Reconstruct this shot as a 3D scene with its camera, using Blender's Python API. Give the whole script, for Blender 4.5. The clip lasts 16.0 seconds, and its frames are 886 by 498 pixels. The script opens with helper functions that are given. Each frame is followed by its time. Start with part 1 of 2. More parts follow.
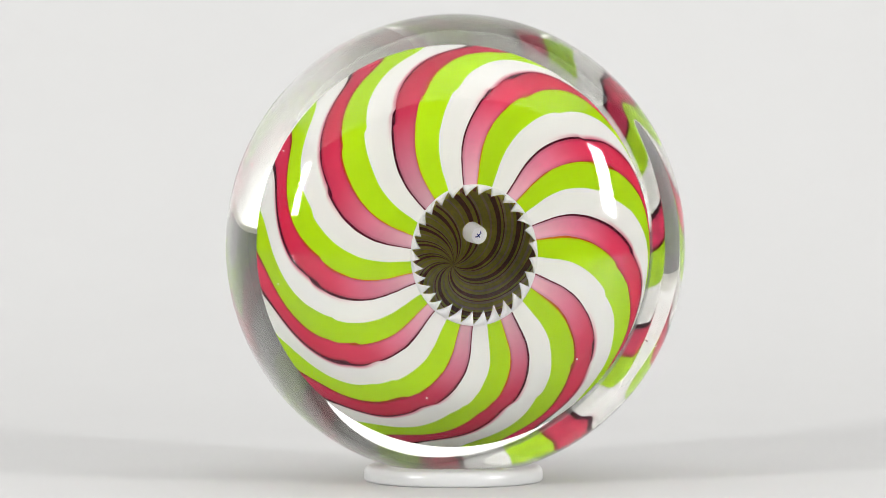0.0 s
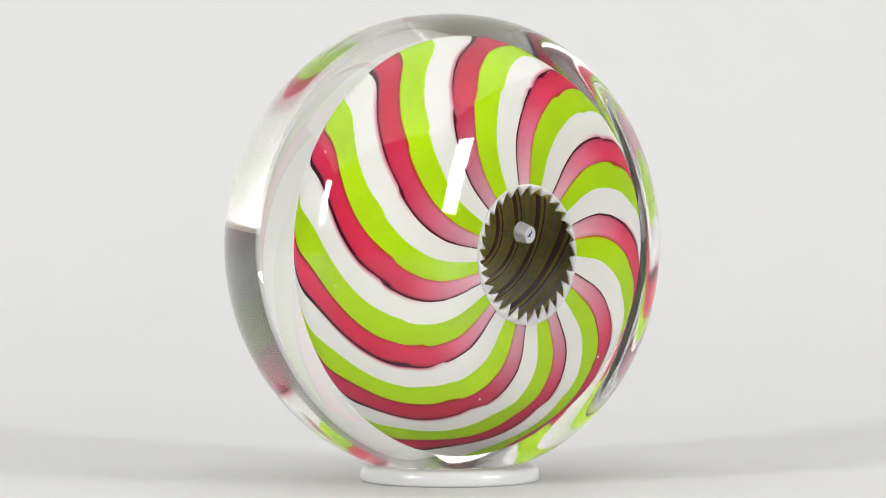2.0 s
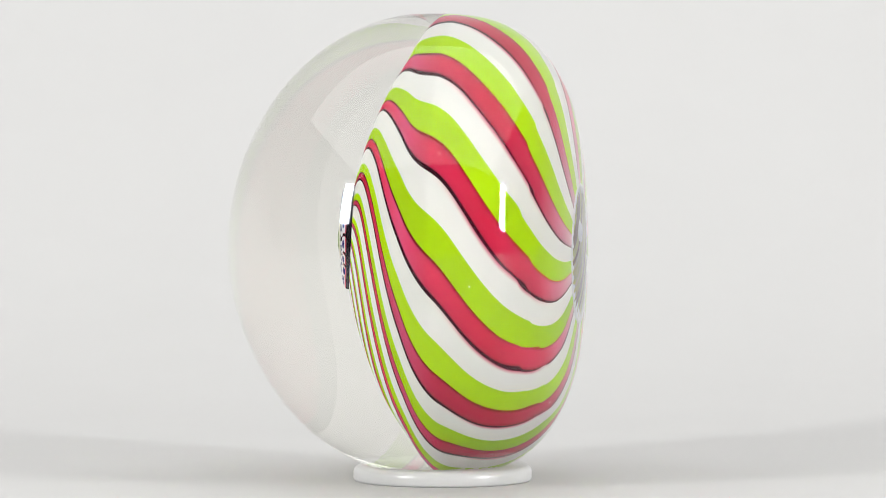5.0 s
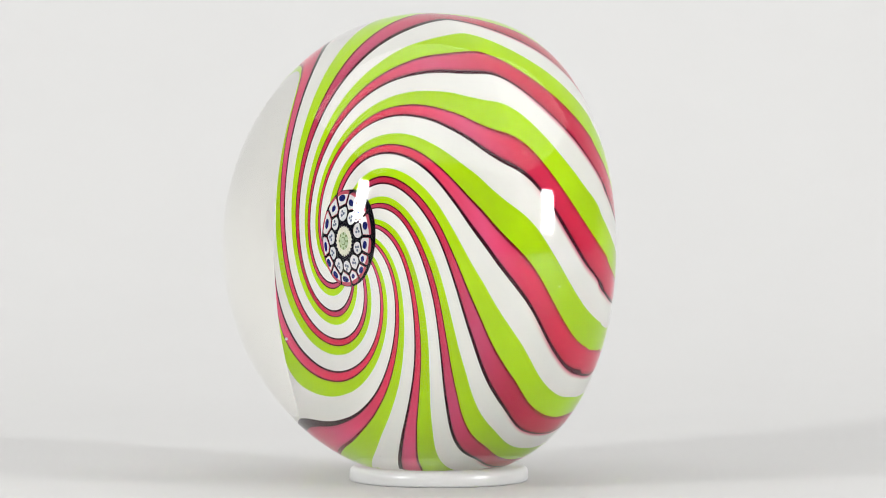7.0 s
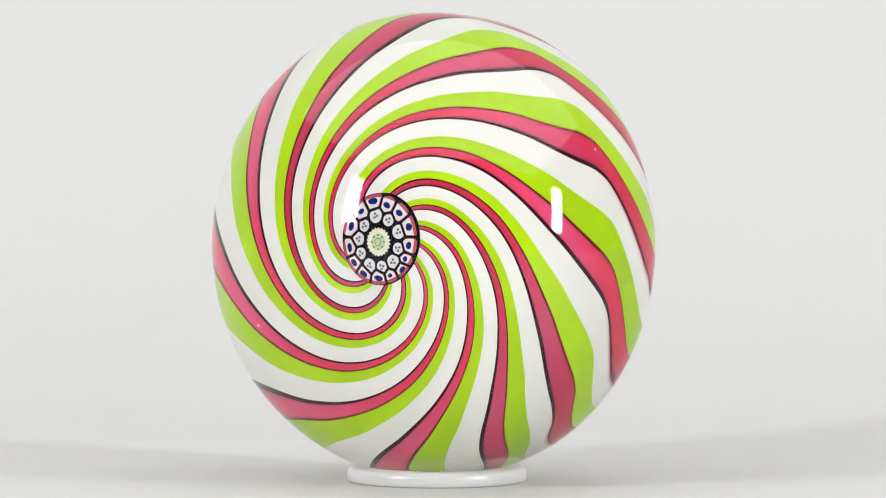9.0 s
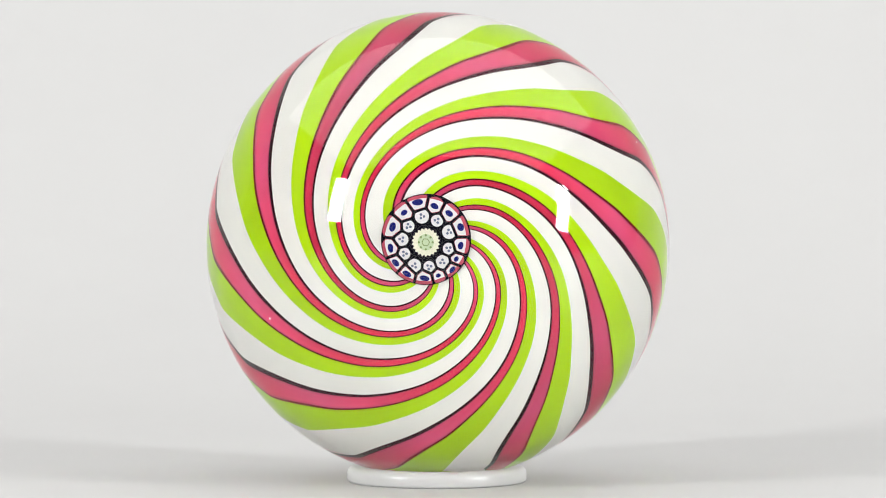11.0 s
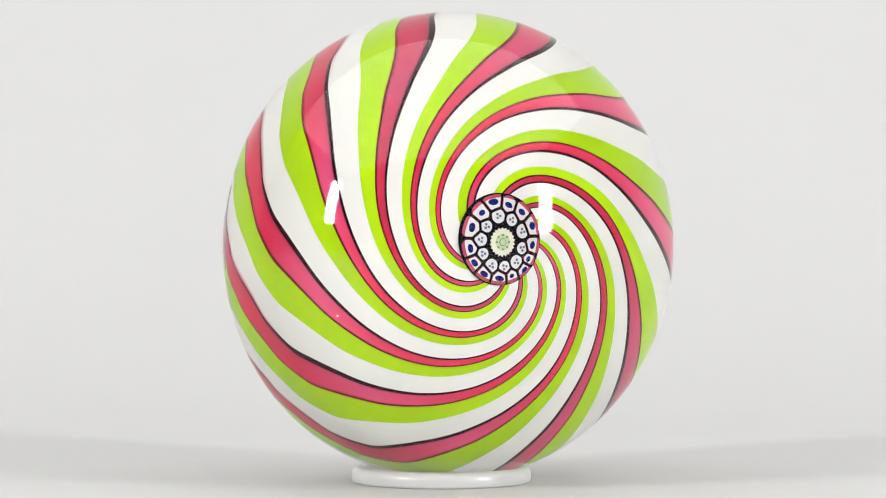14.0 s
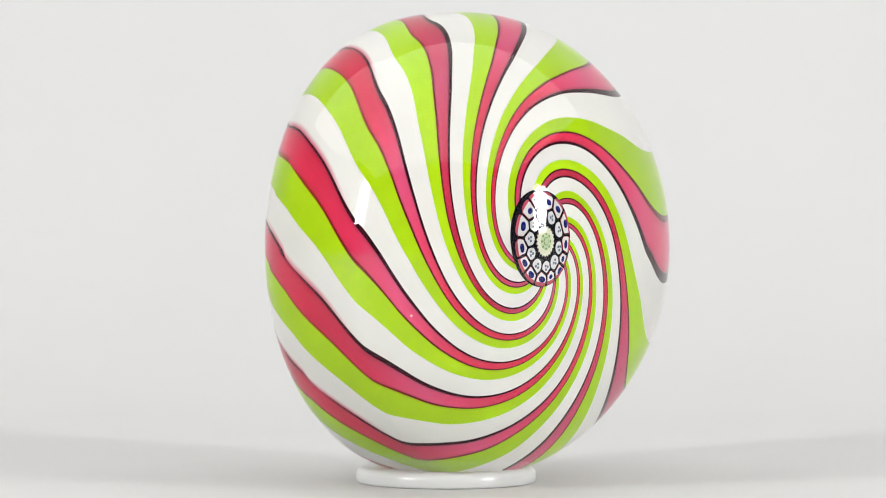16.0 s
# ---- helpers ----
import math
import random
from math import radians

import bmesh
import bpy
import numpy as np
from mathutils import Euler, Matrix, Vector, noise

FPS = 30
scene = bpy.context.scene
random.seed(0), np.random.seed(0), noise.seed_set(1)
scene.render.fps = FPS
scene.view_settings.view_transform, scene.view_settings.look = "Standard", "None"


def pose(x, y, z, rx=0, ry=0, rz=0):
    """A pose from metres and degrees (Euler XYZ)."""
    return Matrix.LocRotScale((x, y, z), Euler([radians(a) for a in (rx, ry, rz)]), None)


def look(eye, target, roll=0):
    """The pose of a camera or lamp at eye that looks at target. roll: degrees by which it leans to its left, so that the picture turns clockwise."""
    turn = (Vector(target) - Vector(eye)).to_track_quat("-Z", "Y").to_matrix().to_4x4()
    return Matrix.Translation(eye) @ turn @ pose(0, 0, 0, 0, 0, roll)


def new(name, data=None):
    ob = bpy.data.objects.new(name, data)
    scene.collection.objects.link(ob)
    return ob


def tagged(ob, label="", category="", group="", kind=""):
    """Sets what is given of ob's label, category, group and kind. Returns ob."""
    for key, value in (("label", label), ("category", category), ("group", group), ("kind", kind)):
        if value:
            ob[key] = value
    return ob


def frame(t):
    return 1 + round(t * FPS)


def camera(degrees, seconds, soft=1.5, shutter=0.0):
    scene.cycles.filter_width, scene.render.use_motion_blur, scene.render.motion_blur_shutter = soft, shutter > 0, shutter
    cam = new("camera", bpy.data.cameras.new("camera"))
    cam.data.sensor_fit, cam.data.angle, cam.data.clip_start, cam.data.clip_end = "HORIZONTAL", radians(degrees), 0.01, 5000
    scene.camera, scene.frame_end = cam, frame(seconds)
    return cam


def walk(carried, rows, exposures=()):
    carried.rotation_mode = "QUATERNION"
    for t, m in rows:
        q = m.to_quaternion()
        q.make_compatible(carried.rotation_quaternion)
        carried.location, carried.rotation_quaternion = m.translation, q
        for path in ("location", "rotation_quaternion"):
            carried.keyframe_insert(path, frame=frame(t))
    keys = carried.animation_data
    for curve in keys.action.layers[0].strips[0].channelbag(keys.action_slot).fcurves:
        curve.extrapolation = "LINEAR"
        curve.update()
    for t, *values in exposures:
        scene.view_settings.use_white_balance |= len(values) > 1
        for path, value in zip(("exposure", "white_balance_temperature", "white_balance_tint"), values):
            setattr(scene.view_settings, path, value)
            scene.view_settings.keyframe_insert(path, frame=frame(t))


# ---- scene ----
# The camera stands still; the weight turns on its stand.
FOV = 15.40
EYE = (0.0, -0.5999, 0.0530)
cam = camera(FOV, 16.0, soft=0.5)
VIEW = look(EYE, (0.0, 0.0, 0.0425))
walk(cam, [(0.0, VIEW), (16.0, VIEW)])

# ---- light ----
world = bpy.data.worlds.new("studio")
scene.world = world
world.use_nodes = True
wn = world.node_tree.nodes
wn["Background"].inputs["Color"].default_value = (0.9, 0.95, 1.0, 1)
wn["Background"].inputs["Strength"].default_value = 0.05


def softbox(name, at, to, w, h, watts, lean=0):
    data = bpy.data.lights.new(name, "AREA")
    data.shape, data.size, data.size_y, data.energy = "RECTANGLE", w, h, watts
    ob = new(name, data)
    ob.matrix_world = look(at, to, lean)
    return ob


softbox("softbox_lamp", (-0.684, -0.554, 0.34), (0, 0.05, 0.34), 0.10, 0.30, 7.0)
softbox("softbox_lamp", (0.73, -0.49, 0.28), (0, 0.05, 0.28), 0.10, 0.30, 7.0, -14)
# added fill just under the ceiling, standing in for light bounced off it
softbox("ceiling_bounce_fill", (0.0, -0.2, 1.88), (0, -0.2001, 0.0), 4.6, 4.0, 85)

# ---- materials ----


def material(name, colour, rough=0.5, vary=0.12, scale=60.0, bump=0.0, metallic=0.0, spec=0.5, object_vary=0.0, tint=None, trans=0.0):
    """A surface with two scales of mottling, a fine relief, and a slight difference from piece to piece."""
    m = bpy.data.materials.new(name)
    m.use_nodes = True
    nt = m.node_tree
    N, L = nt.nodes, nt.links
    b = N["Principled BSDF"]
    b.inputs["Roughness"].default_value = rough
    b.inputs["Metallic"].default_value = metallic
    b.inputs["Specular IOR Level"].default_value = spec
    co = N.new("ShaderNodeTexCoord")
    big, fine = N.new("ShaderNodeTexNoise"), N.new("ShaderNodeTexNoise")
    for n, s in ((big, scale), (fine, scale * 9)):
        n.inputs["Scale"].default_value = s
        n.inputs["Detail"].default_value = 4
        L.new(co.outputs["Object"], n.inputs["Vector"])
    mix = N.new("ShaderNodeMix")
    mix.data_type = "RGBA"
    c2 = tint or tuple(c * (1 - vary) for c in colour)
    mix.inputs["A"].default_value = (*colour, 1)
    mix.inputs["B"].default_value = (*c2, 1)
    ad = N.new("ShaderNodeMath")
    ad.operation = "MULTIPLY_ADD"
    ad.inputs[1].default_value = 0.35
    L.new(fine.outputs["Fac"], ad.inputs[0])
    sc = N.new("ShaderNodeMath")
    sc.operation = "MULTIPLY"
    sc.inputs[1].default_value = 0.65
    L.new(big.outputs["Fac"], sc.inputs[0])
    L.new(sc.outputs[0], ad.inputs[2])
    ramp = N.new("ShaderNodeMapRange")
    ramp.inputs["From Min"].default_value, ramp.inputs["From Max"].default_value = 0.35, 0.65
    L.new(ad.outputs[0], ramp.inputs["Value"])
    L.new(ramp.outputs["Result"], mix.inputs["Factor"])
    out = mix.outputs["Result"]
    if object_vary:
        hs = N.new("ShaderNodeHueSaturation")
        oi = N.new("ShaderNodeObjectInfo")
        mr = N.new("ShaderNodeMapRange")
        mr.inputs["To Min"].default_value, mr.inputs["To Max"].default_value = 1 - object_vary, 1 + object_vary
        L.new(oi.outputs["Random"], mr.inputs["Value"])
        L.new(mr.outputs["Result"], hs.inputs["Value"])
        L.new(out, hs.inputs["Color"])
        out = hs.outputs["Color"]
    L.new(out, b.inputs["Base Color"])
    if bump:
        bp = N.new("ShaderNodeBump")
        bp.inputs["Strength"].default_value = bump
        bp.inputs["Distance"].default_value = 0.0003
        L.new(ad.outputs[0], bp.inputs["Height"])
        L.new(bp.outputs["Normal"], b.inputs["Normal"])
    if trans:
        b.inputs["Subsurface Weight"].default_value = trans
        b.inputs["Subsurface Radius"].default_value = (0.004, 0.004, 0.004)
        b.inputs["Subsurface Scale"].default_value = 1.0
    return m


def clear_glass():
    m = bpy.data.materials.new("clear_crystal_glass")
    m.use_nodes = True
    b = m.node_tree.nodes["Principled BSDF"]
    b.inputs["Base Color"].default_value = (0.968, 0.962, 0.915, 1)
    b.inputs["Transmission Weight"].default_value = 1.0
    b.inputs["Roughness"].default_value = 0.0
    b.inputs["IOR"].default_value = 1.475
    return m


def edge_shade(N, L, source, sides):
    """Glass that is thicker along the ribbon's two edges: sides are stops of (place across, depth of colour)."""
    if not sides:
        return source
    at = N.new("ShaderNodeAttribute")
    at.attribute_name = "across"
    ramp = N.new("ShaderNodeValToRGB")
    ramp.color_ramp.interpolation = "EASE"
    el = ramp.color_ramp.elements
    while len(el) < len(sides):
        el.new(0.5)
    for e, (p, v) in zip(el, sides):
        e.position, e.color = p, (v, v * 0.92, v * 0.96, 1)
    L.new(at.outputs["Fac"], ramp.inputs["Fac"])
    mul = N.new("ShaderNodeVectorMath")
    mul.operation = "MULTIPLY"
    L.new(source.outputs["Color"], mul.inputs[0])
    L.new(ramp.outputs["Color"], mul.inputs[1])
    join = N.new("ShaderNodeHueSaturation")
    L.new(mul.outputs["Vector"], join.inputs["Color"])
    return join


def bled_white(m, tone):
    """White glass into whose far edge the next ribbon's dark line has bled, on the outer part of the shell."""
    nt = m.node_tree
    N, L = nt.nodes, nt.links
    b = N["Principled BSDF"]
    across, along = N.new("ShaderNodeAttribute"), N.new("ShaderNodeAttribute")
    across.attribute_name, along.attribute_name = "across", "along"
    edge, reach = N.new("ShaderNodeMapRange"), N.new("ShaderNodeMapRange")
    edge.interpolation_type = reach.interpolation_type = "SMOOTHSTEP"
    edge.inputs["From Min"].default_value, edge.inputs["From Max"].default_value = 0.80, 1.04
    reach.inputs["From Min"].default_value, reach.inputs["From Max"].default_value = 0.44, 0.54
    L.new(across.outputs["Fac"], edge.inputs["Value"])
    L.new(along.outputs["Fac"], reach.inputs["Value"])
    fade = N.new("ShaderNodeMapRange")
    fade.inputs["From Min"].default_value, fade.inputs["From Max"].default_value = 0.72, 0.64
    L.new(along.outputs["Fac"], fade.inputs["Value"])
    one, two = N.new("ShaderNodeMath"), N.new("ShaderNodeMath")
    one.operation = two.operation = "MULTIPLY"
    L.new(edge.outputs["Result"], one.inputs[0])
    L.new(reach.outputs["Result"], one.inputs[1])
    L.new(one.outputs[0], two.inputs[0])
    L.new(fade.outputs["Result"], two.inputs[1])
    mix = N.new("ShaderNodeMix")
    mix.data_type = "RGBA"
    mix.inputs["B"].default_value = (*tone, 1)
    L.new(b.inputs["Base Color"].links[0].from_socket, mix.inputs["A"])
    L.new(two.outputs[0], mix.inputs["Factor"])
    L.new(mix.outputs["Result"], b.inputs["Base Color"])
    return m


def drawn_glass(name, stops, vary=0.16, sides=()):
    """Cane glass whose colour changes along the ribbon, deep where it is thick and pale where it was drawn thin."""
    m = material(name, stops[0][1], 0.5, 0.3, 120, object_vary=vary, spec=0.0)
    nt = m.node_tree
    N, L = nt.nodes, nt.links
    at = N.new("ShaderNodeAttribute")
    at.attribute_name = "along"
    ramp = N.new("ShaderNodeValToRGB")
    el = ramp.color_ramp.elements
    while len(el) < len(stops):
        el.new(0.5)
    for e, (p, c) in zip(el, stops):
        e.position, e.color = p, (*c, 1)
    L.new(at.outputs["Fac"], ramp.inputs["Fac"])
    ramp = edge_shade(N, L, ramp, sides)
    mix = next(n for n in N if n.bl_idname == "ShaderNodeMix")
    L.new(ramp.outputs["Color"], mix.inputs["A"])
    dim = N.new("ShaderNodeHueSaturation")
    dim.inputs["Value"].default_value = 0.86
    L.new(ramp.outputs["Color"], dim.inputs["Color"])
    L.new(dim.outputs["Color"], mix.inputs["B"])
    return m


GLASS = clear_glass()
LIME = material("lime_glass", (0.47, 0.77, 0.006), 0.55, 0.10, 90, object_vary=0.05, spec=0.0)
WHITE = bled_white(material("opaline_white_glass", (0.945, 0.945, 0.935), 0.55, 0.05, 70, object_vary=0.02, spec=0.0), (0.62, 0.05, 0.16))
# paler mauve at 0.36: thin ruby with some surface reflection painted in
RUBY = drawn_glass("ruby_pink_glass", [(0.0, (0.52, 0.030, 0.08)), (0.09, (0.64, 0.075, 0.18)), (0.16, (0.66, 0.030, 0.075)), (0.26, (0.71, 0.042, 0.105)), (0.36, (0.72, 0.095, 0.22)), (0.45, (0.66, 0.034, 0.095)), (0.56, (0.62, 0.024, 0.068)), (0.68, (0.67, 0.050, 0.115)), (0.76, (0.70, 0.20, 0.30)), (0.86, (0.76, 0.48, 0.56))], sides=[(0.0, 0.76), (0.20, 1.06), (0.80, 1.14), (1.0, 0.90)])
DARK = drawn_glass("dark_garnet_line_glass", [(0.0, (0.03, 0.004, 0.012)), (0.45, (0.035, 0.004, 0.010)), (0.60, (0.07, 0.006, 0.018)), (0.78, (0.08, 0.008, 0.02)), (0.88, (0.22, 0.05, 0.08))], 0.3)
RED = drawn_glass("thin_red_line_glass", [(0.0, (0.06, 0.005, 0.012)), (0.3, (0.12, 0.008, 0.012)), (0.5, (0.30, 0.02, 0.01)), (0.75, (0.55, 0.09, 0.01)), (0.88, (0.75, 0.30, 0.02))])
# these three are brightened in place of light seeping in through the ribbons
LIT_OLIVE = material("lit_olive_glass", (0.86, 0.78, 0.16), 0.45, 0.35, 160, spec=0.0)
LIT_TAN = material("lit_tan_glass", (0.90, 0.74, 0.42), 0.45, 0.3, 160, spec=0.0)
LIT_BROWN = material("lit_brown_glass", (0.42, 0.19, 0.10), 0.45, 0.35, 160, spec=0.0)
PALE_GREEN = material("pale_green_cane_glass", (0.62, 0.74, 0.50), 0.5, 0.1, 300, spec=0.0)
FROST = material("frosted_white_glass", (0.95, 0.95, 0.98), 0.35, 0.06, 200)
BLACK = material("black_glass", (0.008, 0.006, 0.012), 0.4, 0.3, 200, spec=0.0)
CREAM = material("cream_cane_glass", (0.88, 0.88, 0.74), 0.5, 0.1, 300, spec=0.0)
CANE_WHITE = material("white_cane_glass", (0.82, 0.82, 0.86), 0.5, 0.06, 300, spec=0.0)
CANE_BLUE = material("cobalt_cane_glass", (0.015, 0.02, 0.20), 0.4, 0.3, 400, spec=0.0)
CANE_PINK = material("rose_cane_glass", (0.62, 0.10, 0.16), 0.5, 0.3, 500, spec=0.0)
CANE_GREEN = material("green_cane_glass", (0.30, 0.42, 0.18), 0.5, 0.3, 400, spec=0.0)
CANE_GREY = material("slate_cane_glass", (0.20, 0.24, 0.36), 0.5, 0.3, 400, spec=0.0)
ACRYLIC = material("milky_acrylic", (0.52, 0.52, 0.515), 0.3, 0.03, 40)
TABLE = material("beige_table", (0.46, 0.45, 0.41), 0.5, 0.3, 12, bump=0.1)
ROOM = material("grey_plaster", (0.40, 0.40, 0.395), 0.9, 0.15, 5, bump=0.1)
PAPER = material("white_paper_sweep", (0.487, 0.484, 0.478), 0.6, 0.025, 6, bump=0.05)


def part(name, bm, mats, parent, label=""):
    """Links a bmesh as one mesh object under its thing or part."""
    me = bpy.data.meshes.new(name)
    bmesh.ops.recalc_face_normals(bm, faces=bm.faces[:])
    for f in bm.faces:
        f.smooth = True
    bm.to_mesh(me)
    bm.free()
    for m in (mats if isinstance(mats, (list, tuple)) else [mats]):
        me.materials.append(m)
    ob = new(name, me)
    ob.parent = parent
    if label:
        tagged(ob, label)
    return ob


def flat_edges(ob, degrees=35):
    ob.data.set_sharp_from_angle(angle=radians(degrees))
    return ob


# ---- the studio table and its white paper sweep ----


def paper_sweep():
    """A seamless sheet: flat on the table, then bent up into an upright wall behind."""
    bm = bmesh.new()
    pts = [(FRONT_EDGE, 0.0), (0.0, 0.0), (SWEEP_Y, 0.0)]
    R = 0.28
    for i in range(1, 17):
        a = radians(90 * i / 16)
        pts.append((SWEEP_Y + R * math.sin(a), R - R * math.cos(a)))
    pts.append((SWEEP_Y + R, 0.95))
    under = [(y, -0.002) for y, z in pts[:3]]
    for i in range(1, 17):
        a = radians(90 * i / 16)
        under.append((SWEEP_Y + (R + 0.002) * math.sin(a), R - (R + 0.002) * math.cos(a)))
    under.append((SWEEP_Y + R + 0.002, 0.95))
    rows = [[bm.verts.new((x, y, z)) for x in (-1.15, -0.3, 0.0, 0.3, 1.15)] for y, z in pts + under[::-1]]
    for a, b in zip(rows, rows[1:] + rows[:1]):
        for i in range(4):
            bm.faces.new((a[i], a[i + 1], b[i + 1], b[i]))
    ob = flat_edges(part("backdrop", bm, PAPER, None), 40)
    return tagged(ob, "seamless white paper sweep, table and wall in one", "backdrop", kind="structure")


def box(name, lo, hi, mat, label, category):
    bm = bmesh.new()
    size = Vector(hi) - Vector(lo)
    mid = (Vector(hi) + Vector(lo)) / 2
    bmesh.ops.create_cube(bm, size=1.0, matrix=Matrix.Translation(mid) @ Matrix.Diagonal((*size, 1)))
    return tagged(flat_edges(part(name, bm, mat, None)), label, category, kind="structure")


FRONT_EDGE, SWEEP_Y = -0.50, 0.12
paper_sweep()
# the plain room behind the camera that closes the place
box("table_top", (-1.2, -0.9, -0.76), (1.2, 0.95, -0.0025), TABLE, "pale beige studio bench under the paper", "table")
box("floor", (-2.5, -2.5, -0.80), (2.5, 2.0, -0.76), ROOM, "mid grey studio floor", "floor")
box("wall_north", (-2.5, 2.0, -0.80), (2.5, 2.1, 1.9), ROOM, "mid grey studio wall", "wall")
box("wall_south", (-2.5, -2.6, -0.80), (2.5, -2.5, 1.9), ROOM, "mid grey studio wall", "wall")
box("wall_west", (-2.6, -2.5, -0.80), (-2.5, 2.0, 1.9), ROOM, "mid grey studio wall", "wall")
box("wall_east", (2.5, -2.5, -0.80), (2.6, 2.0, 1.9), ROOM, "mid grey studio wall", "wall")
box("ceiling", (-2.6, -2.6, 1.9), (2.6, 2.1, 2.0), ROOM, "mid grey studio ceiling", "ceiling")

# ---- the glass weight ----
A_R, B_FRONT, B_BACK, N_FRONT, N_BACK = 0.04208, 0.03630, 0.02915, 1.956, 2.900
S_R, S_MID, S_FRONT, P_FRONT, S_BACK, Q_BACK = 0.03148, -0.00447, 0.01336, 1.604, 0.01840, 3.528
CANE_R, HOLE_R = 0.00649, 0.01123
FRONT_X, FRONT_Z, BACK_X, BACK_Z = 0.00064, -0.00070, 0.00096, 0.00083   # the shell sits a little skew in the glass
DISC_X, DISC_Z, DISC_DEPTH = 0.00036, 0.00103, 0.00949   # the millefiori disc
TALL, DROP = 0.0857, -0.00222   # how much taller than wide the mouth is, and how far below the middle it lies
STAND_H = 0.0029
CENTRE = 0.03992            # height of the weight's axis over its flat foot


def glass_profile():
    """(radius, depth towards the dome) from the dome's apex to the back's apex."""
    pts = []
    for i in range(0, 65):
        a = radians(90 * i / 64)
        pts.append((A_R * math.sin(a) ** (2 / N_FRONT), B_FRONT * max(0.0, math.cos(a)) ** (2 / N_FRONT)))
    for i in range(1, 65):
        a = radians(90 + 90 * i / 64)
        pts.append((A_R * abs(math.sin(a)) ** (2 / N_BACK), -B_BACK * abs(math.cos(a)) ** (2 / N_BACK)))
    pts[-1] = (0.0, -B_BACK)
    return pts


def shell_point(xi):
    """The ribbon shell's outline: xi is 0 at the dome's apex, 90 at the rim, 180 at the back."""
    a = radians(xi)
    if xi <= 90:
        return S_R * math.sin(a) ** (2 / P_FRONT), S_MID + S_FRONT * max(0.0, math.cos(a)) ** (2 / P_FRONT)
    return S_R * abs(math.sin(a)) ** (2 / Q_BACK), S_MID - S_BACK * abs(math.cos(a)) ** (2 / Q_BACK)


def xi_of(r, back):
    k = Q_BACK if back else P_FRONT
    a = math.degrees(math.asin(min(1.0, (r / S_R) ** (k / 2))))
    return 180 - a if back else a


def on_axis(r, s, phi):
    """Turns radius, depth and angle round the axis into the weight's own space."""
    return Vector((r * math.cos(phi), -s, CENTRE + r * math.sin(phi)))


def on_shell(r, s, phi, xi):
    """A point on the skewed shell, whose mouth is a little taller than wide."""
    u = min(1.0, max(0.0, (S_MID + S_FRONT - s) / (S_FRONT + S_BACK)))
    near = min(1.0, max(0.0, (xi - 120) / 45))
    tall = 1 + TALL * near
    x = r * math.cos(phi) + FRONT_X + (BACK_X - FRONT_X) * u
    z = r * math.sin(phi) * tall + FRONT_Z + (BACK_Z - FRONT_Z) * u + DROP * near
    return Vector((x, -s, CENTRE + z))


def revolve(profile, n):
    bm = bmesh.new()
    rings = []
    for r, s in profile:
        if r < 1e-7:
            rings.append([bm.verts.new(on_axis(0, s, 0))])
        else:
            rings.append([bm.verts.new(on_axis(r, s, 2 * math.pi * k / n)) for k in range(n)])
    for a, b in zip(rings, rings[1:]):
        for k in range(n):
            j = (k + 1) % n
            if len(a) == 1:
                bm.faces.new((a[0], b[j], b[k]))
            elif len(b) == 1:
                bm.faces.new((a[k], a[j], b[0]))
            else:
                bm.faces.new((a[k], a[j], b[j], b[k]))
    return bm


def glass_body(parent):
    bm = revolve(glass_profile(), 192)
    cut = bmesh.ops.bisect_plane(bm, geom=bm.verts[:] + bm.edges[:] + bm.faces[:], dist=1e-6, plane_co=(0, 0, 0), plane_no=(0, 0, -1), clear_outer=True)
    rim = [e for e in cut["geom_cut"] if isinstance(e, bmesh.types.BMEdge)]
    bmesh.ops.edgeloop_fill(bm, edges=rim)
    ob = part("glass_body", bm, GLASS, parent, "clear polished crystal body with flat foot")
    return flat_edges(ob, 30)


# The twist of the ribbons along the shell, and how far each of the ten strays from it.
GROUPS = 10
ALONG = [0, 12, 24, 34, 44, 54, 64, 74, 84, 94, 104, 116, 128, 140, 152, 166, 180]
TW = [200.7, 162.4, 126.9, 88.2, 58.5, 34.3, 18.0, 5.8, 0.3, -11.2, -19.7, -30.2, -38.5, -44.5, -45.4, -48.4, -44.8]
STRAY_AT = [18, 30, 42, 56, 72, 90, 108, 126, 148]
STRAY = [
    [11.0, 5.6, 3.9, 2.9, 0.4, -3.0, -2.1, -2.0, -5.1],
    [9.0, 3.9, 0.4, -4.2, -5.1, -1.8, -3.3, -4.8, -9.7],
    [7.1, 2.7, -5.3, -6.5, -5.9, -1.5, -4.9, -9.4, -8.0],
    [8.3, -1.1, -6.1, -4.0, -3.1, -0.8, -8.4, -6.7, -0.5],
    [-12.6, -11.8, -8.8, -6.1, -1.4, -4.4, -8.1, -0.1, 6.9],
    [-19.3, -11.7, -3.8, -2.7, -1.3, -4.6, -0.4, 4.1, 6.0],
    [-13.0, -3.3, 2.6, 2.9, 3.6, 5.9, 8.1, 8.0, 4.4],
    [-3.9, 2.9, 6.4, 4.6, 4.3, 6.5, 8.3, 5.9, 2.3],
    [6.6, 7.4, 4.8, 6.0, 4.2, 2.4, 6.3, 2.2, -1.7],
    [13.5, 8.4, 5.3, 5.2, 3.5, 0.9, 1.5, -0.2, -0.5]]
SPREAD = np.linspace(-6, 6, 13)


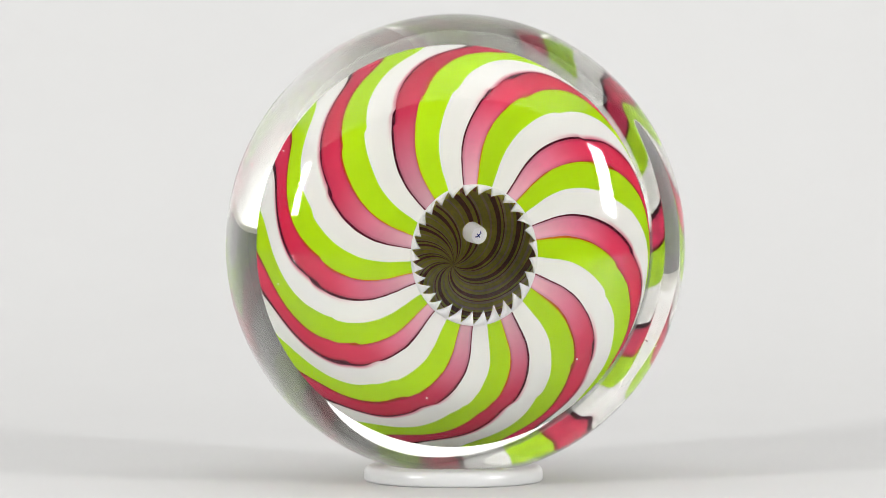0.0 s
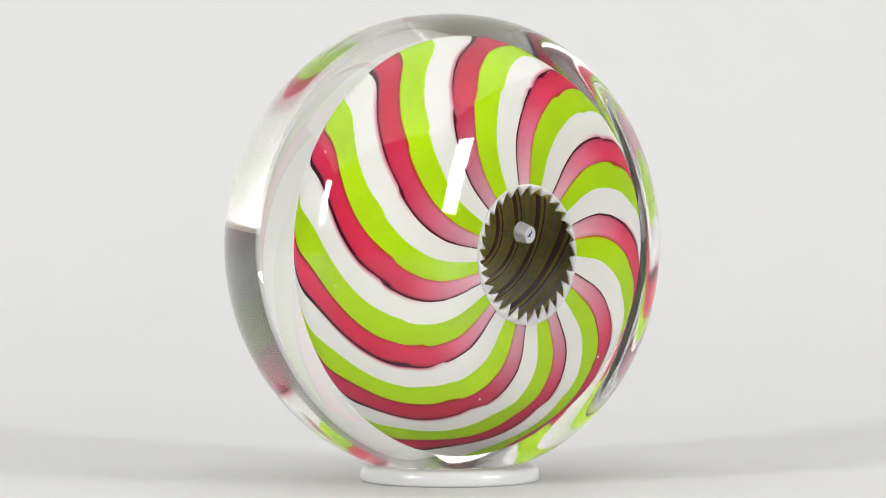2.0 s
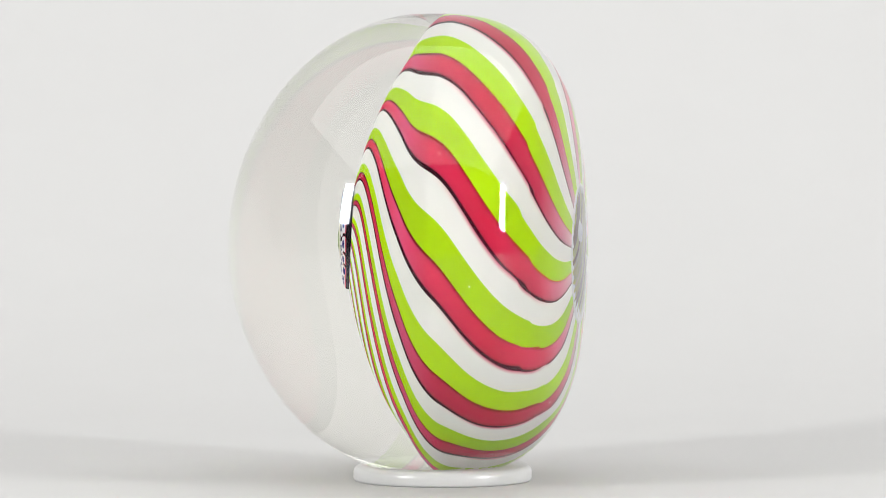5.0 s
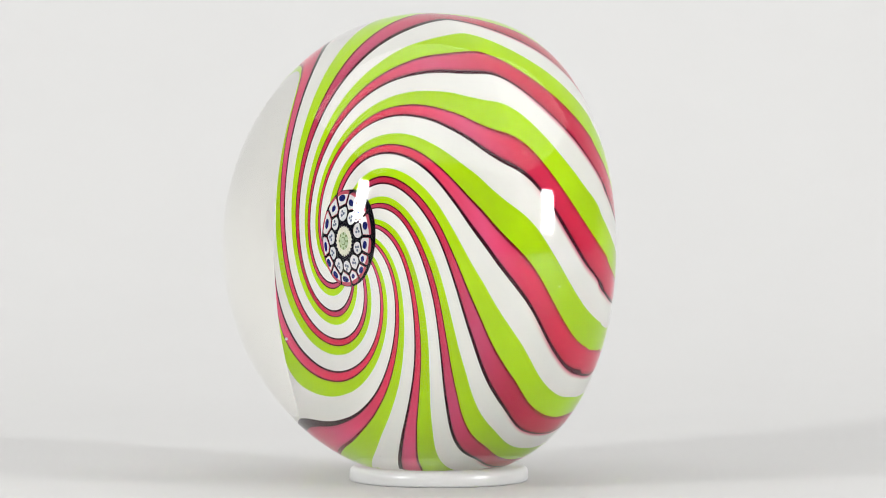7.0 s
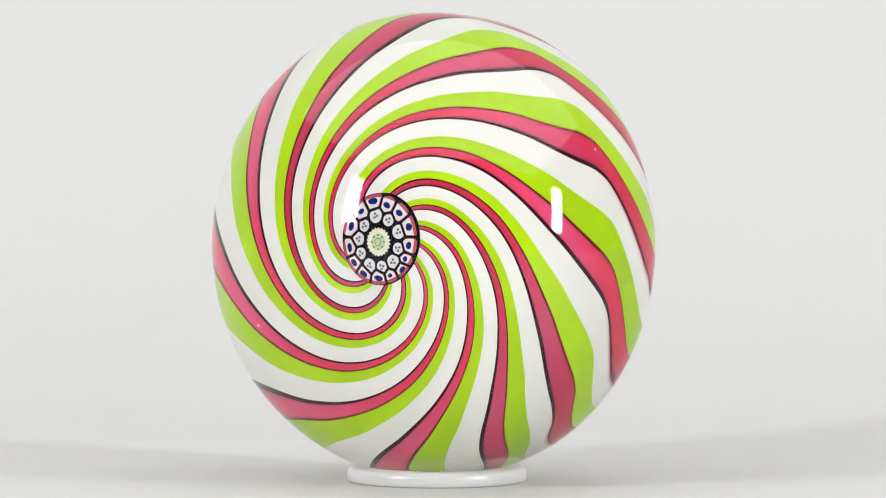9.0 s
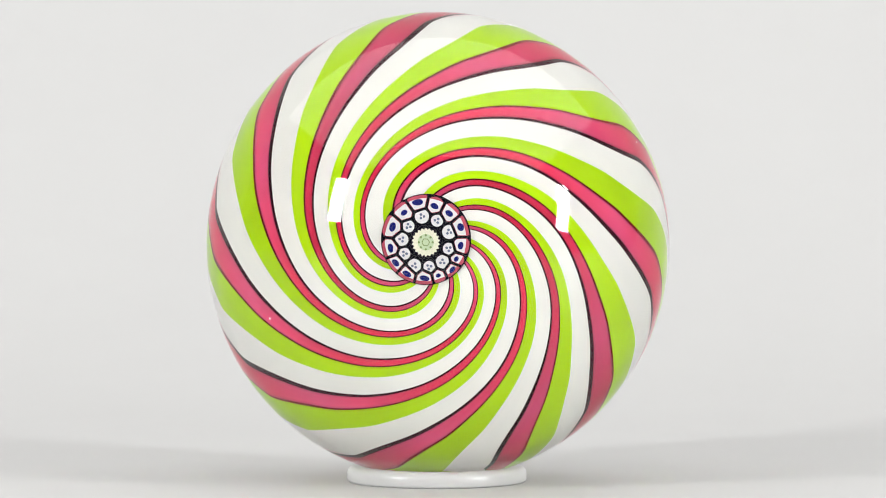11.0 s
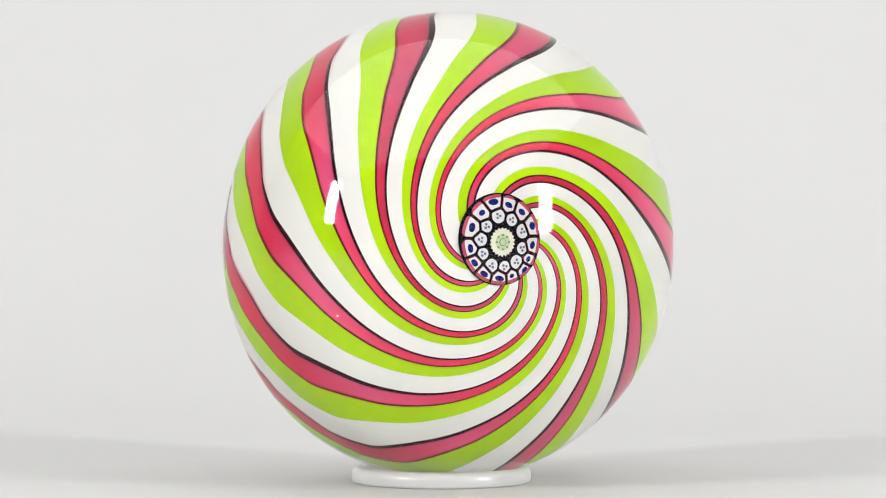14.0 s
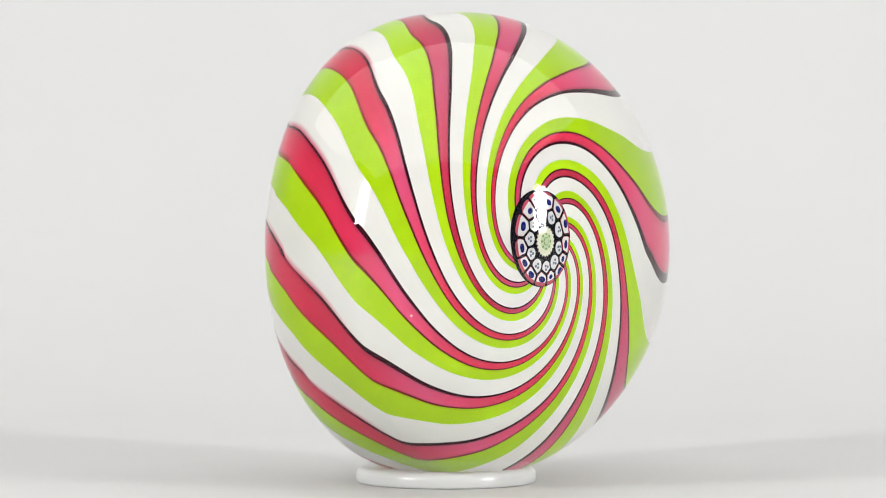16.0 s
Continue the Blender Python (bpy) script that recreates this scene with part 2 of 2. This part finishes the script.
def arc_table():
    """The share of the shell's arc, from 0 at the dome's apex to 180 at the back, for fine steps of xi."""
    xs = np.linspace(0, 180, 3601)
    pts = np.array([shell_point(x) for x in xs])
    run = np.concatenate([[0], np.cumsum(np.hypot(*np.diff(pts, axis=0).T))])
    return xs, run / run[-1] * 180


XS, ARC = arc_table()


def line_angle(i, at):
    """The angle of the dark line that opens group i, in degrees, smoothed along the ribbon."""
    k, turn = i % GROUPS, 360 * (i // GROUPS)
    x = np.clip(at + SPREAD, 0, 180)
    return 131 - 36 * k - turn + float(np.mean(np.interp(x, ALONG, TW) + np.interp(x, STRAY_AT, STRAY[k])))


STATIONS = [1.0 + 171.0 * i / 150 for i in range(151)]
STATION_XI = [float(np.interp(x, ARC, XS)) for x in STATIONS]
LINES = {i: [line_angle(i, x) for x in STATIONS] for i in range(-1, GROUPS)}


def share_of(xi):
    return float(np.interp(xi, XS, ARC))


def wobble(seed, xi):
    jag = 0.4 * min(1.0, max(0.0, (xi - 96) / 20))
    notch = 116 + 12 * noise.noise((seed * 5.7, 3.3, 0.4))
    step = 0.0 if xi > notch else max(0.0, 1.0 - (notch - xi) * 0.12)
    return step + noise.noise((seed * 7.3, xi * 0.05, 1.7)) * 0.5 + noise.noise((seed * 3.1, xi * 0.4, 9.2)) * 0.5 * jag


def ribbon(name, mat, parent, i, f0, f1, seeds, x1, out=0.0, label=""):
    """One twisted ribbon of coloured glass on the shell, from the apex out over the rim and into the mouth.
    f0, f1: its edges, as shares of the way from its group's dark line to the next."""
    bm = bmesh.new()
    along = bm.verts.layers.float.new("along")
    side = bm.verts.layers.float.new("across")
    across = max(2, int((f1[1] - f0[1]) * 20) + 1)
    T = 0.0006
    grid = {}
    steps = [k for k, x in enumerate(STATIONS) if x <= x1]
    for q, k in enumerate(steps):
        at, xi = STATIONS[k], STATION_XI[k]
        r, s = shell_point(xi)
        r2, s2 = shell_point(float(np.interp(at + 0.6, ARC, XS)))
        r1, s1 = shell_point(float(np.interp(at - 0.6, ARC, XS)))
        nr, ns = (s1 - s2), (r2 - r1)
        d = math.hypot(nr, ns) or 1
        nr, ns = nr / d, ns / d
        soft = 0.022 if at < 95 else 0.032
        e0 = float(np.interp(at, (20, 65, 105), f0)) + (soft * wobble(seeds[0], at) if seeds[0] else 0)
        e1 = float(np.interp(at, (20, 65, 105), f1)) + (soft * wobble(seeds[1], at) if seeds[1] else 0)
        a, b = LINES[i][k], LINES[i - 1][k]
        for j in range(across + 1):
            phi = radians(a + (e0 + (e1 - e0) * j / across) * (b - a))
            for n, off in ((0, out), (1, -T)):
                v = bm.verts.new(on_shell(max(1e-5, r + nr * off), s + ns * off, phi, xi))
                v[along], v[side] = at / 180, j / across
                grid[q, j, n] = v
    N = len(steps) - 1
    for q in range(N):
        for j in range(across):
            for n in (0, 1):
                bm.faces.new((grid[q, j, n], grid[q + 1, j, n], grid[q + 1, j + 1, n], grid[q, j + 1, n]))
        for j in (0, across):
            bm.faces.new((grid[q, j, 0], grid[q + 1, j, 0], grid[q + 1, j, 1], grid[q, j, 1]))
    for q in (0, N):
        for j in range(across):
            bm.faces.new((grid[q, j, 0], grid[q, j + 1, 0], grid[q, j + 1, 1], grid[q, j, 1]))
    return flat_edges(part(name, bm, mat, parent, label), 50)


def lining(parent):
    """The fluted lining added inside the shell, brightened as if lit through it: olive behind lime and white, maroon
    behind the ruby.
    """
    bm = bmesh.new()
    shares = [0.0, 0.07, 0.14, 0.22, 0.30, 0.33, 0.36, 0.44, 0.52, 0.60, 0.66, 0.70, 0.78, 0.86, 0.93]
    tone = [1, 0, 0, 1, 0, 2, 0, 0, 0, 0, 2, 0, 0, 0, 1]
    depth = [0.0, 0.1, 0.25, 0.4, 0.6, 0.75, 0.1, 0.25, 0.4, 0.6, 0.8, 0.1, 0.3, 0.55, 0.8]
    n, rows = len(shares) * GROUPS, []
    for k, at in enumerate(STATIONS):
        r, s = shell_point(STATION_XI[k])
        if STATION_XI[k] > 90 and r < HOLE_R + 0.0012:
            break
        s = S_MID + (s - S_MID) * 0.93
        row = []
        for g in range(GROUPS):
            a, b = LINES[g][k], LINES[g - 1][k]
            for f, d in zip(shares, depth):
                phi = radians(a + f * (b - a))
                v = on_shell(max(1e-5, (r - 0.0010) * (1 - 0.045 * d)), s - 0.0005 * d * min(1.0, r / 0.01), phi, STATION_XI[k])
                v.z -= 0.0030 * max(0.0, 1 - r / 0.02)
                row.append(bm.verts.new(v))
        rows.append(row)
    # the groups run backwards round the axis, so faces join within a group and to the one before
    for a, b in zip(rows, rows[1:]):
        for g in range(GROUPS):
            for m in range(len(shares)):
                j = g * len(shares) + m
                q = j + 1 if m + 1 < len(shares) else ((g - 1) % GROUPS) * len(shares)
                f = bm.faces.new((a[j], a[q], b[q], b[j]))
                f.material_index = tone[m]
    return part("inner_lining", bm, [LIT_OLIVE, LIT_BROWN, LIT_TAN], parent, "fluted olive and maroon lining, added with through-light in its colour")


def cap(x, z):
    """The domed face of the millefiori disc: its depth at a place on it."""
    return DISC_DEPTH - 0.0007 * (x * x + z * z) / CANE_R ** 2


def slab(bm, shape, lift, thick, mat=0):
    """A slice of cane with the outline `shape` (x, z from the disc's centre), lying on the domed face."""
    top, low = [], []
    for x, z in shape:
        d = cap(x, z) + lift
        top.append(bm.verts.new((DISC_X + x, -d, CENTRE + DISC_Z + z)))
        low.append(bm.verts.new((DISC_X + x, -d + thick, CENTRE + DISC_Z + z)))
    n = len(shape)
    cx, cz = sum(p[0] for p in shape) / n, sum(p[1] for p in shape) / n
    mid = bm.verts.new((DISC_X + cx, -cap(cx, cz) - lift, CENTRE + DISC_Z + cz))
    faces = [bm.faces.new((top[k], top[(k + 1) % n], mid)) for k in range(n)]
    faces += [bm.faces.new((top[k], low[k], low[(k + 1) % n], top[(k + 1) % n])) for k in range(n)]
    faces.append(bm.faces.new(low[::-1]))
    for f in faces:
        f.material_index = mat


def outline(x, z, r, n, teeth=0.0, squash=1.0, turn=0.0, square=0.0, seed=0):
    pts = []
    c, s = math.cos(turn), math.sin(turn)
    for k in range(n):
        a = 2 * math.pi * k / n
        q = r * (1 + (teeth if k % 2 else -teeth)) * (1 + square * math.cos(4 * a) * -0.5)
        if seed:
            q *= 1 + 0.10 * noise.noise((seed * 5.1, math.cos(a) * 1.2, math.sin(a) * 1.2))
        u, v = q * math.cos(a), q * squash * math.sin(a)
        pts.append((x + u * c - v * s, z + u * s + v * c))
    return pts


# Places of the cane slices as shares of the disc's radius: right, up, size.
OUTER = [(-0.18, 0.82, 0.20), (0.20, 0.74, 0.16), (0.53, 0.58, 0.17), (0.79, 0.28, 0.20), (0.79, -0.13, 0.16), (0.69, -0.43, 0.13), (0.60, -0.66, 0.15),
         (0.28, -0.79, 0.13), (-0.03, -0.85, 0.17), (-0.42, -0.75, 0.17), (-0.67, -0.51, 0.16), (-0.78, -0.19, 0.17), (-0.74, 0.27, 0.20), (-0.48, 0.59, 0.18)]
INNER = [(-0.08, 0.51, 0.165), (0.26, 0.42, 0.14), (0.53, 0.17, 0.16), (0.52, -0.20, 0.135), (0.38, -0.49, 0.155), (0.08, -0.60, 0.135), (-0.25, -0.57, 0.155),
         (-0.47, -0.31, 0.135), (-0.53, 0.0, 0.155), (-0.38, 0.29, 0.14)]


def cell(x, z, q, rim, lim, trim=0.0):
    """The outline of a cane slice that is squeezed between its neighbours and the disc's rim, with a finely cogged edge."""
    others = [o for o in OUTER + INNER + [(0.01, -0.06, 0.31)] if (o[0], o[1]) != (x, z)]
    pts = []
    n = 44
    for k in range(n):
        a = 2 * math.pi * k / n
        ux, uz = math.cos(a), math.sin(a)
        reach = q * lim
        for ox, oz, oq in others:
            dx, dz = ox - x, oz - z
            d = math.hypot(dx, dz)
            c = (ux * dx + uz * dz) / d
            if c > 0.05:
                reach = min(reach, ((d * d + q * q - oq * oq) / (2 * d) - 0.030) / c)
        h = x * ux + z * uz
        reach = min(reach, -h + math.sqrt(max(1e-6, h * h + rim * rim - x * x - z * z)))
        reach = max(0.03, reach - trim) * (1.03 if k % 2 else 0.965)
        pts.append(((x + ux * reach) * CANE_R, (z + uz * reach) * CANE_R))
    return pts


def millefiori(parent):
    R = CANE_R
    bm = bmesh.new()
    rim = outline(0, 0, R, 72)
    low = [(x, z, -0.0009) for x, z in rim]
    rings = [[(x * f, z * f, 0.0) for x, z in rim] for f in (0.25, 0.5, 0.75, 0.95, 1.0)] + [low]
    made = [[bm.verts.new((DISC_X + x, -(cap(x, z) + d), CENTRE + DISC_Z + z)) for x, z, d in ring] for ring in rings]
    bm.faces.new(made[0])
    for a, b in zip(made, made[1:]):
        for k in range(72):
            bm.faces.new((a[k], a[(k + 1) % 72], b[(k + 1) % 72], b[k]))
    base = part("millefiori_disc", bm, BLACK, parent, "round millefiori cane cluster in black glass")
    T = 0.0006
    for k, (x, z, q) in enumerate(OUTER):
        bm = bmesh.new()
        slab(bm, cell(x, z, q, 0.985, 1.30), 0.00004, T, 1)
        slab(bm, cell(x, z, q, 0.92, 1.30, 0.010), 0.00009, T, 0)
        a = math.atan2(z, x)
        slab(bm, outline(x * R, z * R, q * (0.30 + 0.10 * random.random()) * R, 18, 0.0, 1.2 + 0.7 * random.random(), a + 0.4 * (random.random() - 0.5), 0.0, k + 30), 0.00014, T, 2)
        flat_edges(part("cane", bm, [CANE_WHITE, CANE_PINK, CANE_BLUE], base))
    for k, (x, z, q) in enumerate(INNER):
        bm = bmesh.new()
        slab(bm, cell(x, z, q, 0.95, 0.96), 0.00006, T, 0)
        for m in range(3):
            t = k * 0.9 + m * 2.094
            slab(bm, outline((x + 0.046 * math.cos(t)) * R, (z + 0.046 * math.sin(t)) * R, 0.030 * R, 10), 0.00011, T, 1)
        flat_edges(part("cane", bm, [CANE_WHITE, CANE_GREY], base))
    bm = bmesh.new()
    x, z = 0.01, -0.06
    slab(bm, outline(x * R, z * R, 0.30 * R, 44, 0.08), 0.00006, T, 0)
    slab(bm, outline(x * R, z * R, 0.18 * R, 36), 0.00010, T, 1)
    slab(bm, outline(x * R, z * R, 0.095 * R, 6), 0.00014, T, 2)
    slab(bm, outline(x * R, z * R, 0.075 * R, 6), 0.00018, T, 1)
    for m in range(8):
        t = 2 * math.pi * m / 8
        slab(bm, outline((x + 0.155 * math.cos(t)) * R, (z + 0.155 * math.sin(t)) * R, 0.026 * R, 8), 0.00014, T, 2)
    flat_edges(part("centre_cane", bm, [CREAM, PALE_GREEN, CANE_GREEN], base, "cream cogged centre cane with green dots"))


def tooth(parent, i, f0, f1, seed):
    """A white saw tooth that closes one ribbon at the shell's mouth."""
    bm = bmesh.new()
    k = max(q for q, x in enumerate(STATIONS) if x <= share_of(xi_of(HOLE_R, True)))
    a, b = LINES[i][k], LINES[i - 1][k]
    p0, p1 = a + f0 * (b - a), a + f1 * (b - a)
    deep = 0.0013 + 0.0007 * random.random() + 0.0011 * max(0.0, -math.sin(radians(p0)))
    base_r, base_s = HOLE_R + 0.0001, S_MID - S_BACK
    steps = 10
    rows = []
    for q in range(steps + 1):
        u = q / steps
        d = deep * (0.06 + 0.94 * u ** 1.15 if u < 0.91 else 0.9 * (1 - (u - 0.91) / 0.09))
        d = max(d, 0.00012)
        phi = radians(p1 + (p0 - p1) * (u * 1.05 - 0.02))
        slope = 0.6 + 0.3 * u
        row = []
        for rr, ss in ((0.0, -0.0003), (0.0001 + d * 0.55, -0.0005), (0.0001 + d, -0.0001), (0.0001 + d * 0.9, 0.0006 * slope), (0.0001, 0.0009)):
            row.append(bm.verts.new(on_shell(base_r - rr, base_s + ss, phi, 170)))
        rows.append(row)
    for x, y in zip(rows, rows[1:]):
        for m in range(5):
            bm.faces.new((x[m], x[(m + 1) % 5], y[(m + 1) % 5], y[m]))
    bm.faces.new(rows[0])
    bm.faces.new(rows[-1][::-1])
    part("tooth", bm, FROST, parent)


def signature_cane(parent):
    """A short white rod with a small blue mark on its end, set in the mouth."""
    a, b = Vector((-0.00006, 0.0219, CENTRE + 0.0020)), Vector((0.00095, 0.0191, CENTRE + 0.0026))
    turn = (a - b).to_track_quat("Z", "Y").to_matrix().to_4x4()
    place = Matrix.Translation(b) @ turn
    h, r = (a - b).length, 0.00158
    bm = bmesh.new()
    prof = [(r * 1.16, 0.0), (r * 1.1, h * 0.3), (r, h * 0.92), (r * 0.94, h)]
    rings = [[bm.verts.new(place @ Vector((q * math.cos(2 * math.pi * k / 32), q * math.sin(2 * math.pi * k / 32), z))) for k in range(32)] for q, z in prof]
    for x, y in zip(rings, rings[1:]):
        for k in range(32):
            bm.faces.new((x[k], x[(k + 1) % 32], y[(k + 1) % 32], y[k]))
    bm.faces.new(rings[0][::-1])
    bm.faces.new(rings[-1])
    rod = flat_edges(part("signature_cane", bm, CANE_WHITE, parent, "short white rod with a blue mark"))
    bm = bmesh.new()
    for x, y, w, d, t in ((-0.0002, 0.0, 0.0009, 0.0002, 45), (-0.0002, 0.0, 0.0009, 0.0002, -45), (0.0002, 0.0005, 0.0005, 0.00018, 100), (-0.0006, -0.0002, 0.0004, 0.00018, 20)):
        m = place @ Matrix.Translation((x, y, h)) @ pose(0, 0, 0, 0, 0, t) @ Matrix.Diagonal((w, d, 0.00012, 1))
        bmesh.ops.create_cube(bm, size=1.0, matrix=m)
    flat_edges(part("mark", bm, CANE_BLUE, rod))


def bubble(parent, g, share, at, size):
    """A tiny seed bubble caught on a ribbon."""
    k = min(range(len(STATIONS)), key=lambda q: abs(STATIONS[q] - at))
    r, d = shell_point(STATION_XI[k])
    a, b = LINES[g][k], LINES[g - 1][k]
    bm = bmesh.new()
    bmesh.ops.create_icosphere(bm, subdivisions=2, radius=size, matrix=Matrix.Translation(on_shell(r + 0.0003, d, radians(a + share * (b - a)), STATION_XI[k])))
    part("seed_bubble", bm, FROST, parent)


def paperweight():
    thing = tagged(new("paperweight"), "clear glass paperweight with lime, white and ruby twisted ribbons", "paperweight")
    glass_body(thing)
    x1 = share_of(xi_of(HOLE_R - 0.0004, True))
    for g in range(GROUPS):
        # shares of each group near the apex and further out
        d, r, l, w = (0.050, 0.060, 0.026), (0.20, 0.305, 0.305), (0.243, 0.335, 0.325), (0.49, 0.655, 0.655)
        s = 10 * g + 1
        ribbon("dark_line", DARK, thing, g, (0, 0, 0), d, (s, s + 1), x1)
        ribbon("ruby_ribbon", RUBY, thing, g, d, r, (s + 1, s + 2), x1)
        ribbon("red_line", RED, thing, g, r, l, (s + 2, s + 3), x1)
        ribbon("lime_ribbon", LIME, thing, g, l, w, (s + 3, s + 4), x1)
        nxt = 10 * ((g - 1) % GROUPS) + 1
        ribbon("white_ribbon", WHITE, thing, g, w, (1, 1, 1), (s + 4, nxt), x1)
        for f0, f1 in ((0.0, 0.33), (0.33, 0.66), (0.66, 1.0)):
            tooth(thing, g, f0, f1, s)
    for g, share, at, size in ((9, 0.18, 60, 0.00015), (3, 0.22, 84, 0.00014), (4, 0.5, 96, 0.00013), (5, 0.2, 120, 0.00016), (7, 0.3, 118, 0.00018), (8, 0.72, 66, 0.00011)):
        bubble(thing, g, share, at, size)
    lining(thing)
    millefiori(thing)
    signature_cane(thing)
    return thing


WEIGHT = paperweight()
# the weight is a touch taller than wide
for piece in WEIGHT.children_recursive:
    piece.data.transform(Matrix.Diagonal((1, 1, 1.009, 1)))


def stand():
    thing = tagged(new("display_stand"), "low round white acrylic display stand on the table", "display stand")
    prof = [(0.0, 0.0), (0.0160, 0.0), (0.0163, 0.0002), (0.0164, 0.0005), (0.0164, 0.0017), (0.01625, 0.0022), (0.0159, 0.0026), (0.0153, STAND_H), (0.0, STAND_H)]
    bm = bmesh.new()
    rings = [[bm.verts.new((r * math.cos(2 * math.pi * k / 96), r * math.sin(2 * math.pi * k / 96), z)) for k in range(96)] if r else [bm.verts.new((0, 0, z))] for r, z in prof]
    for a, b in zip(rings, rings[1:]):
        for k in range(96):
            j = (k + 1) % 96
            if len(a) == 1:
                bm.faces.new((a[0], b[j], b[k]))
            elif len(b) == 1:
                bm.faces.new((a[k], a[j], b[0]))
            else:
                bm.faces.new((a[k], a[j], b[j], b[k]))
    flat_edges(part("disc", bm, ACRYLIC, thing), 40)
    return thing


STAND = stand()

# ---- what turns ----
RATE, FACING = 14.513, 11.6715
AXLE_X, OFF_AXIS, OFF_SIDE = 0.00110, 0.00430, -0.00164
STAND_X, STAND_OFF, STAND_SIDE = 0.00055, 0.0008, -0.00155


def on_turntable(t, axle, along, side, z):
    a = radians(RATE * (t - FACING))
    f, g = (math.sin(a), -math.cos(a)), (math.cos(a), math.sin(a))
    return pose(axle + along * f[0] + side * g[0], along * f[1] + side * g[1], z, 0, 0, math.degrees(a))


def motions():
    times = [i * 0.5 for i in range(33)]
    walk(WEIGHT, [(t, on_turntable(t, AXLE_X, OFF_AXIS, OFF_SIDE, STAND_H + 0.00002)) for t in times])
    walk(STAND, [(t, on_turntable(t, STAND_X, STAND_OFF, STAND_SIDE, 0.0)) for t in times])


motions()
